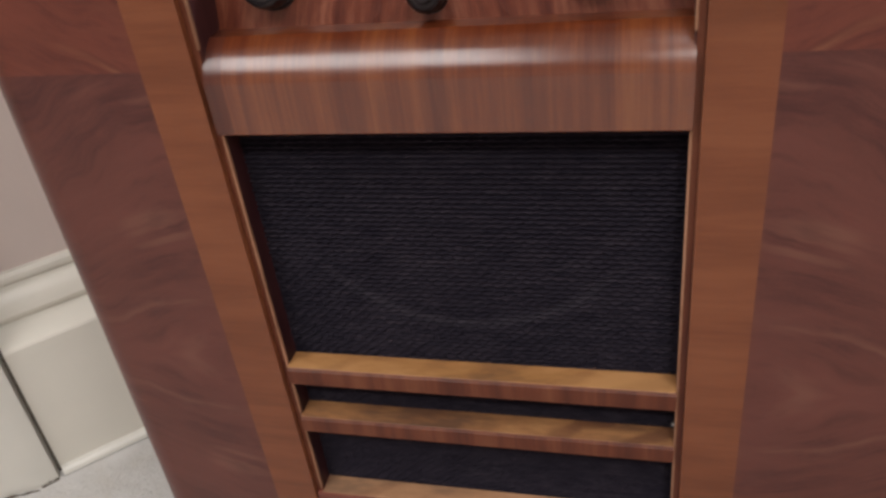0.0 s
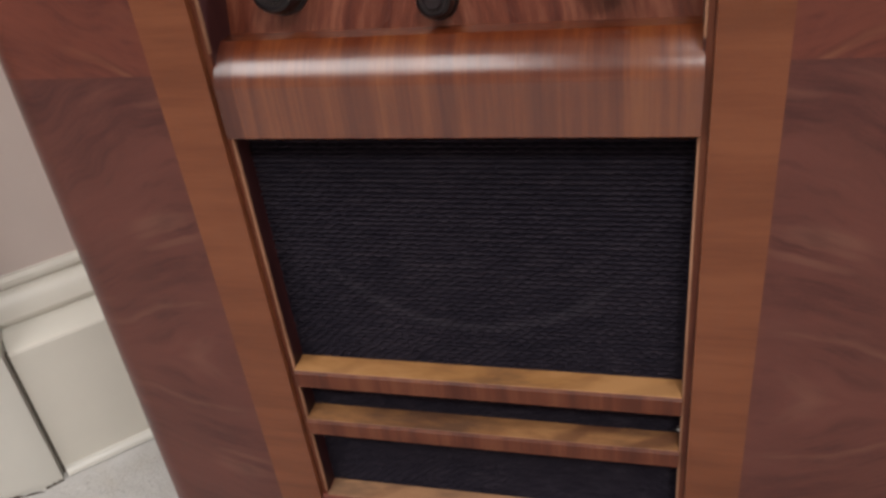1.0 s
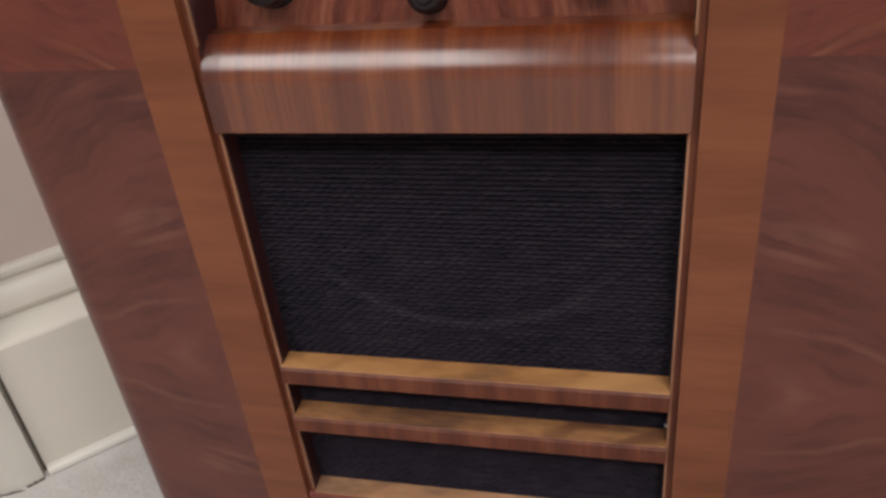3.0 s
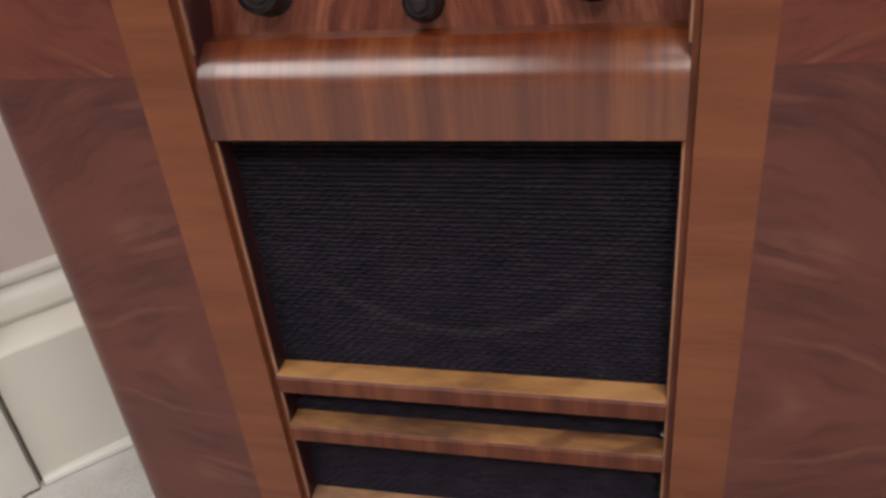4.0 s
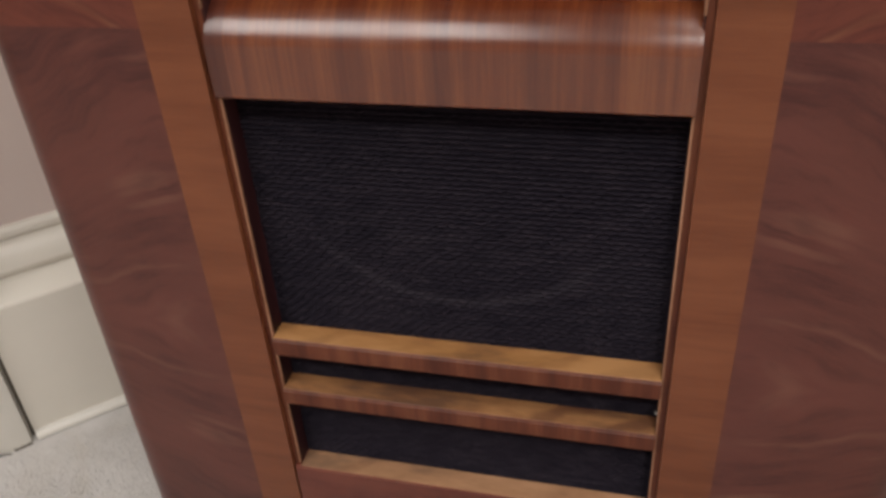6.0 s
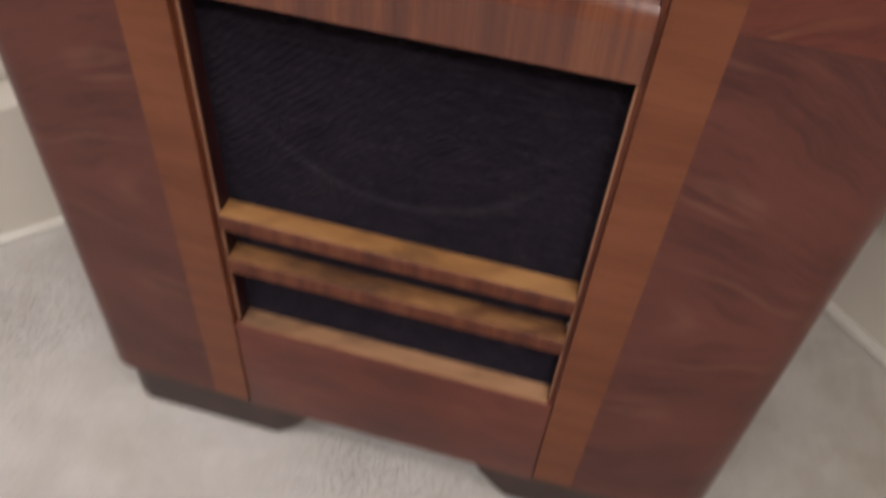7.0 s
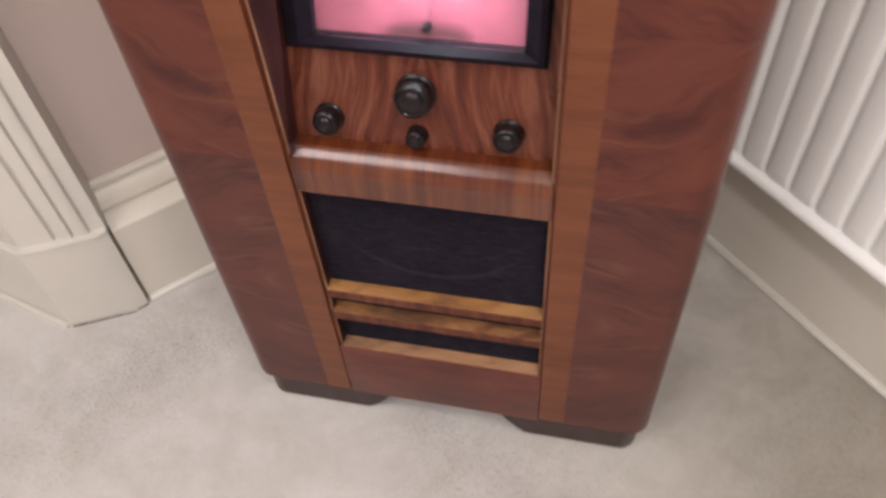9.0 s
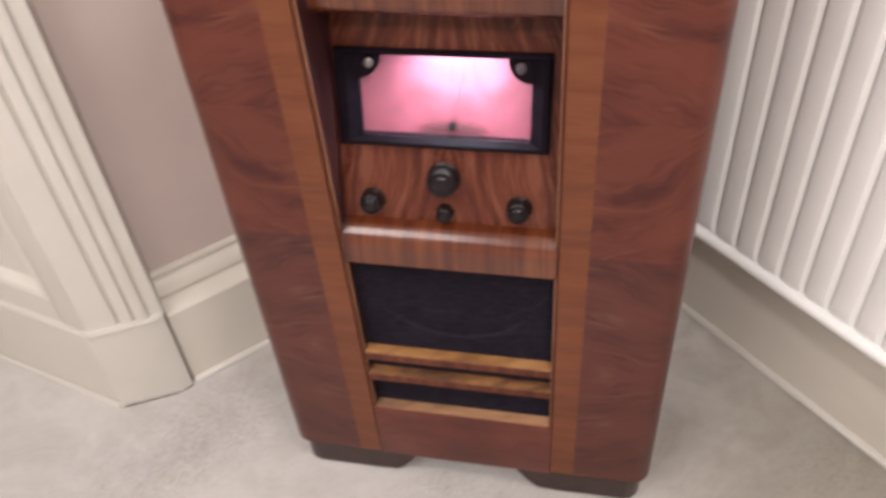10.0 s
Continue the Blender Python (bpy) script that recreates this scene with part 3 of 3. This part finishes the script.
def radiator():
    top = thing("radiator", "white enamelled steel panel radiator with vertical flutes", "radiator", RIGHT)
    u0, pitch, count, z0, z1, face = 0.0525, 0.0441, 25, 0.2815, 0.90, -0.0735
    u1 = u0 + pitch * count
    bm = bmesh.new()
    nu, zs = count * 20, [z0 + 0.012 + 0.004 * i for i in range(9)] + [z0 + 0.07 + (z1 - z0 - 0.14) * i / 6 for i in range(7)] + [z1 - 0.044 + 0.004 * i for i in range(9)]
    rows = [[bm.verts.new((u0 + (u1 - u0) * i / nu, face - flute((u1 - u0) * i / nu, z, pitch, z0 + 0.018, z1 - 0.018), z)) for i in range(nu + 1)] for z in zs]
    for a, b in zip(rows, rows[1:]):
        for i in range(nu):
            bm.faces.new((a[i], a[i + 1], b[i + 1], b[i]))
    part("front_sheet", bm, RAD, top)
    rail = [(face + 0.022, 0.0), (face - 0.006, 0.0)] + arc(face - 0.006, 0.010, 0.010, 270, 90, 8)[1:] + [(face + 0.022, 0.022)]
    part("bottom_rail", prism([(y, z + z0) for y, z in rail], 0, u0 - 0.0125, u1 + 0.012), RAD, top)
    part("top_rail", prism([(y, z + z1 - 0.022) for y, z in rail], 0, u0 - 0.006, u1 + 0.006), RAD, top)
    part("side_edge", boxed(u0 - 0.0125, u0 + 0.001, face - 0.010, face + 0.022, z0, z1, bevel=0.003), RAD, top)
    part("side_edge", boxed(u1 - 0.001, u1 + 0.007, face - 0.008, face + 0.022, z0, z1, bevel=0.003), RAD, top)
    part("back_sheet", boxed(u0, u1, face + 0.014, face + 0.018, z0 + 0.004, z1 - 0.004), RAD, top)
    part("rear_panel", boxed(u0, u1, face + 0.052, face + 0.066, z0 + 0.002, z1 - 0.004, bevel=0.004), RAD, top)
    for u in (u0 + 0.15, u1 - 0.15):
        part("wall_bracket", boxed(u, u + 0.03, face + 0.066, 0.051, z0 + 0.06, z1 - 0.1), RAD, top)
    bm = bmesh.new()
    lathe(bm, [(0.006, 0.0), (0.006, 0.165), (0.009, 0.168), (0.009, 0.19), (0.0115, 0.195), (0.0115, 0.225), (0.008, 0.246)], 20, pose(u0 - 0.021, face + 0.004, 0.0))
    part("valve_pipe", bm, PIPE, top, "white painted valve and pipe")
    return top


radiator()


# ---- the console radio ----
W, R, BASE, TOP, DEEP = 0.298, 0.030, 0.072, 1.0, 0.33
INNER_X, STRAP_X = 0.1420, 0.1775
radio = thing("console_radio", "tall walnut veneered console radio standing across a corner", "radio")


def side_outline(sign, inset=0.0, start=STRAP_X):
    w, r = W - inset, R
    outer = [(start, inset)] + [(x, y) for x, y in arc(w - r, inset + r, r, -90, 0, 10)] + [(w, DEEP)]
    inner = [(w - 0.014, DEEP), (w - 0.014, inset + 0.035), (w - 0.034, inset + 0.014), (start, inset + 0.014)]
    return [(sign * x, y) for x, y in outer + inner]


for sign in (-1, 1):
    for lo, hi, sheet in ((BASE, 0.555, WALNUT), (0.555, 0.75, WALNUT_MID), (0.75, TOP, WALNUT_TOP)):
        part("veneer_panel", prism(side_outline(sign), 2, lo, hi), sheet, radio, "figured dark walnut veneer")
    part("strap", boxed(min(sign * INNER_X, sign * STRAP_X), max(sign * INNER_X, sign * STRAP_X), -0.0002, 0.014, BASE, TOP), STRAP, radio, "honey coloured crossbanded strip")
    for lo, hi in ((0.196, 0.513), (0.566, 0.985)):
        part("bead", boxed(min(sign * 0.1364, sign * 0.1379), max(sign * 0.1364, sign * 0.1379), 0.0030, 0.0055, lo, hi, bevel=0.0005), BEAD, radio, "thin honey coloured bead")
    part("groove", boxed(min(sign * 0.1377, sign * 0.1422), max(sign * 0.1377, sign * 0.1422), 0.0042, 0.012, BASE, TOP), SLAT, radio, "dark groove strip")
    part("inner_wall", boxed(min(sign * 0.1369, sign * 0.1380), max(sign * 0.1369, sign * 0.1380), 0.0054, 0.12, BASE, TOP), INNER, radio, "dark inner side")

# ledge under the controls: flat front, rolled top
def rolled(start, arcs):
    """A profile that turns back from upright to level: arcs of (radius, tilt from, tilt to, steps)."""
    pts, (y, z) = [start], start
    for r, a0, a1, steps in arcs:
        cy, cz = y + r * math.cos(radians(a0)), z - r * math.sin(radians(a0))
        for k in range(1, steps + 1):
            a = radians(a0 + (a1 - a0) * k / steps)
            pts.append((cy - r * math.cos(a), cz + r * math.sin(a)))
        y, z = pts[-1]
    return pts


ledge = [(0.036, 0.513), (0.001, 0.513), (-0.0008, 0.5145)] + rolled((-0.001, 0.5460), [(0.004, 0, 12, 4), (0.012, 12, 24, 6), (0.040, 24, 62, 26), (0.003, 62, 90, 6)])
ledge.append((0.036, ledge[-1][1]))
shelf_ledge = part("ledge", prism(ledge, 0, -0.1262, 0.1378), STRIPE, radio, "glossy rolled ledge with striped veneer")
part("end_veneer", prism(ledge, 0, -0.1378, -0.1262), LEDGE_END, shelf_ledge, "darker veneer strip at the ledge's end")

# sloping control panel
PANEL = Matrix.Translation((0, 0.031, 0.5652)) @ pose(0, 0, 0, -13.5, 0, 0)  # x across, y into it, z up the slope


def panel_mesh():
    """One board with a window cut through it."""
    bm = bmesh.new()
    outer, inner = ((-0.1387, -0.003), (0.1387, -0.003), (0.1387, 0.31), (-0.1387, 0.31)), ((-0.117, 0.1078), (0.112, 0.1078), (0.112, 0.2237), (-0.117, 0.2237))
    rings = [[bm.verts.new((x, y, z)) for x, z in pts] for pts, y in ((outer, 0.0), (inner, 0.0), (inner, 0.012), (outer, 0.012))]
    for a, b in zip(rings, rings[1:] + rings[:1]):
        for i in range(4):
            bm.faces.new((a[i], a[(i + 1) % 4], b[(i + 1) % 4], b[i]))
    return bm


part("control_panel", panel_mesh(), WAVY, radio, "sloping panel with wavy figured veneer", m=PANEL)
header = [(0.10, 0.846), (0.048, 0.846)] + arc(0.048, 0.861, 0.015, 270, 180, 8)[1:] + [(0.033, TOP), (0.10, TOP)]
part("header", prism(header, 0, -0.1385, 0.1385), STRIPE, radio, "rounded rail over the dial")

# grille
def grille_mesh():
    bm = bmesh.new()
    pitch, z0, z1 = 0.0035, 0.186, 0.53
    count = int((z1 - z0) / pitch)
    cols, dash = 200, 0.0080
    prev = None
    for i in range(count * 6 + 1):
        z = z0 + i * pitch / 6
        swell, rib = (0.0, 0.0026, 0.0036, 0.0040, 0.0034, 0.0020)[i % 6], i // 6
        row = []
        for j in range(cols + 1):
            x = -0.1385 + 0.277 * j / cols
            weave = math.sin(2 * math.pi * (x / dash + rib * 0.5 + 0.45 * noise.noise((rib * 1.7, x * 30, 0))))
            row.append(bm.verts.new((x, 0.0236 - swell * (1.0 + 0.20 * weave + 0.08 * noise.noise((j * 1.9, rib * 3.3, 0))), z)))
        if prev:
            for j in range(cols):
                bm.faces.new((prev[j], prev[j + 1], row[j + 1], row[j]))
        prev = row
    return bm


part("grille_cloth", grille_mesh(), CLOTH, radio, "black ribbed woven grille cloth")


def slat_outline(z0, z1):
    return [(0.0193, z0), (0.001, z0), (0.0, z0 + 0.001), (0.0, z1 - 0.002), (0.002, z1), (0.0193, z1)]


for z0, z1, worn in ((0.3125, 0.3285, EDGE), (0.2645, 0.2798, EDGE_SHADED)):
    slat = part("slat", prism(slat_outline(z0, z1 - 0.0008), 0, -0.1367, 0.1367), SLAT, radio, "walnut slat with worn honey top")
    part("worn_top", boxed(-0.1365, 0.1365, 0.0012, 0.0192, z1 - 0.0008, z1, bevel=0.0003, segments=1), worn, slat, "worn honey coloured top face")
part("pin", boxed(0.1345, 0.1365, 0.004, 0.006, 0.296, 0.2985), SCREW, radio, "small bright pin")
apron = part("apron", prism([(0.0193, 0.066), (0.001, 0.066), (0.0005, 0.068), (0.0005, 0.193), (0.002, 0.1948), (0.0193, 0.1948)], 0, -0.1405, 0.1405), APRON, radio, "plain reddish walnut apron")
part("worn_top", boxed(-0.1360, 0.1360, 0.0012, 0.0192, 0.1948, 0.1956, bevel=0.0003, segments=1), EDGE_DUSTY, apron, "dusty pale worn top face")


# feet
def foot_mesh(sign):
    bm = bmesh.new()
    w, r = W - 0.012, 0.026
    plan = [(0.08, 0.006)] + [(0.085 + 0.006 * i, 0.006) for i in range(1, 14)] + arc(w - r, 0.006 + r, r, -90, 0, 8) + [(w, 0.30), (w - 0.04, 0.30), (w - 0.04, 0.06), (0.08, 0.06)]
    def low(x):
        if x >= 0.152:
            return 0.0
        return 0.066 * ((0.152 - x) / 0.072) ** 1.9
    bot = [bm.verts.new((sign * x, y + 0.006 * (1 if y < 0.04 else 0), low(x))) for x, y in plan]
    mid = [bm.verts.new((sign * x, y, max(low(x), 0.012))) for x, y in plan]
    high = [bm.verts.new((sign * x, y, BASE + 0.001)) for x, y in plan]
    k = len(plan)
    for a, b in ((bot, mid), (mid, high)):
        for i in range(k):
            bm.faces.new((a[i], a[(i + 1) % k], b[(i + 1) % k], b[i]))
    bm.faces.new(high), bm.faces.new(bot)
    return bm


for sign in (-1, 1):
    part("foot", foot_mesh(sign), FOOT, radio, "dark stained curved foot")
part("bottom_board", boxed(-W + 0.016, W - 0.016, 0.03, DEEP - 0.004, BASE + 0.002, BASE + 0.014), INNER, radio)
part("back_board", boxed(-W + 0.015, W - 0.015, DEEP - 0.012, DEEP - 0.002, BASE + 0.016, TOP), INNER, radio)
part("top_board", boxed(-W - 0.006, W + 0.006, -0.008, DEEP + 0.004, TOP, TOP + 0.022, bevel=0.006), WALNUT, radio, "walnut veneered top")


# dial
def bezel_mesh():
    """A stepped picture-frame moulding round the window."""
    bm = bmesh.new()
    steps = [((-0.1293, 0.1225, 0.1095, 0.2248), 0.001), ((-0.1293, 0.1225, 0.1095, 0.2248), -0.007), ((-0.1262, 0.1195, 0.1115, 0.2218), -0.010), ((-0.116, 0.1135, 0.1145, 0.2195), -0.009), ((-0.110, 0.1075, 0.1170, 0.218), -0.004), ((-0.103, 0.100, 0.1195, 0.2165), 0.000), ((-0.103, 0.100, 0.1195, 0.2165), 0.0028), ((-0.108, 0.106, 0.1165, 0.2225), 0.0034)]
    loops = [[bm.verts.new((x, y, z)) for x, z in ((x0, z0), (x1, z0), (x1, z1), (x0, z1))] for (x0, x1, z0, z1), y in steps]
    for a, b in zip(loops, loops[1:]):
        for i in range(4):
            bm.faces.new((a[i], a[(i + 1) % 4], b[(i + 1) % 4], b[i]))
    return bm


DIAL_AT = PANEL @ Matrix.Translation((-0.0025, 0, -0.0070)) @ Matrix.Diagonal((1.013, 1.0, 1.031, 1.0))
bezel = part("dial_bezel", bezel_mesh(), BEZEL, radio, "dark moulded dial frame", m=DIAL_AT)


def in_bezel(name, bm, mat, label=""):
    return part(name, bm, mat, bezel, label)


bm = bmesh.new()
for x0, x1, z0, z1 in ((-0.112, -0.1085, 0.116, 0.232), (0.1085, 0.112, 0.116, 0.232), (-0.112, 0.112, 0.1120, 0.1155), (-0.108, 0.108, 0.232, 0.236)):
    box(bm, x0, x1, 0.0125, 0.028, z0, z1)
in_bezel("dial_box", bm, BEZEL)
in_bezel("dial_plate", boxed(-0.1084, 0.1084, 0.0245, 0.0275, 0.1158, 0.2318), DIAL, "pink lit tuning dial")
pane = in_bezel("glass", boxed(-0.1035, 0.1005, 0.0036, 0.0052, 0.119, 0.217), GLASS, "clear dial glass")
pane.visible_shadow = False
for x, a0, a1 in ((-0.103, 270, 360), (0.100, 180, 270)):
    c = prism([(x, 0.2165)] + arc(x, 0.2165, 0.027, a0, a1, 12), 1, -0.002, 0.0025)
    bracket = in_bezel("corner_bracket", c, BEZEL, "dark rounded corner plate")
bm = bmesh.new()
lathe(bm, [(0.006, 0.0), (0.006, 0.0015), (0.004, 0.003), (0.0005, 0.0034)], 18, Matrix.Translation((-0.0895, -0.002, 0.2075)) @ pose(0, 0, 0, 90, 0, 0))
in_bezel("screw", bm, SCREW, "shiny screw head")
bm = bmesh.new()
lathe(bm, [(0.0065, 0.0), (0.0065, 0.0015), (0.0045, 0.003), (0.0005, 0.0034)], 18, Matrix.Translation((0.0875, -0.002, 0.2070)) @ pose(0, 0, 0, 90, 0, 0))
in_bezel("screw", bm, DULL_SCREW, "tarnished dark screw head")
d = Vector((0.0175, 0, 0.073))
in_bezel("needle", boxed(-0.0005, 0.0005, 0.0, 0.001, 0.0, d.length), NEEDLE).matrix_local = Matrix.Translation((0.004, 0.018, 0.1285)) @ pose(0, 0, 0, 0, math.degrees(math.atan2(d.x, d.z)), 0)
bm = bmesh.new()
lathe(bm, [(0.0042, 0.0), (0.0042, 0.0115), (0.0032, 0.0128), (0.0005, 0.0132)], 20, Matrix.Translation((0.004, 0.024, 0.1290)) @ pose(0, 0, 0, 90, 0, 0))
in_bezel("pivot", bm, BEZEL, "dark needle hub")
# Stacked half-rounds on the plate stand in for the hub's soft shadow.
for wide, high, front, mat, name in ((0.046, 0.0190, 0.0240, HUB_SHADE_EDGE, "hub_shade_outer"), (0.041, 0.0150, 0.0236, HUB_SHADE_MID, "hub_shade_between"), (0.034, 0.0108, 0.0230, HUB_SHADE, "hub_shade_core")):
    hump = [(wide * math.cos(radians(a)), high * math.sin(radians(a))) for a in range(0, 181, 10)]
    in_bezel(name, prism([(x + 0.004, z + 0.1180) for x, z in hump], 1, front, 0.0244), mat, "dusky half-round layer painted as the needle hub's soft shadow")
bulb = area_lamp("dial_bulb", DIAL_AT @ Vector((0.012, 0.0080, 0.2205)), DIAL_AT @ Vector((0.012, 0.0245, 0.188)), 0.075, 0.005, 0.86, (0.8, 0.95, 1.0))


# knobs
def knob(name, x, up, radius, height, label):
    m = PANEL @ Matrix.Translation((x, 0.0005, up)) @ pose(0, 0, 0, 90, 0, 0)
    bm = bmesh.new()
    profile = [(radius * 1.06, 0.0), (radius * 1.06, 0.002), (radius * 0.92, 0.004), (radius, 0.007), (radius * 0.98, height * 0.72), (radius * 0.88, height * 0.93), (radius * 0.76, height), (radius * 0.70, height * 0.94), (radius * 0.55, height * 0.93), (radius * 0.1, height * 0.97)]
    steps = 48
    rings = []
    for k, (r, h) in enumerate(profile):
        rings.append([bm.verts.new((r * (1 - (0.035 if 3 <= k <= 4 and i % 2 else 0)) * math.cos(2 * math.pi * i / steps), r * (1 - (0.035 if 3 <= k <= 4 and i % 2 else 0)) * math.sin(2 * math.pi * i / steps), h)) for i in range(steps)])
    for a, b in zip(rings, rings[1:]):
        for i in range(steps):
            bm.faces.new((a[i], a[(i + 1) % steps], b[(i + 1) % steps], b[i]))
    bm.faces.new(rings[0]), bm.faces.new(rings[-1])
    made = part(name, bm, BAKELITE, radio, label, m=m)
    cap = bmesh.new()
    lathe(cap, [(radius * 0.54, height * 0.92), (radius * 0.53, height * 1.0), (radius * 0.44, height * 1.07), (radius * 0.26, height * 1.12), (radius * 0.06, height * 1.135)], 32)
    part("cap", cap, BAKELITE_CAP, made, "polished domed cap")
    return made


knob("tuning_knob", -0.0061, 0.0645, 0.0200, 0.021, "large black bakelite tuning knob")
knob("control_knob", -0.0984, 0.0288, 0.0150, 0.0195, "black bakelite knob")
knob("control_knob", 0.0880, 0.0304, 0.0150, 0.0195, "black bakelite knob")
knob("switch_knob", -0.0051, 0.0182, 0.0108, 0.0158, "small black bakelite knob")
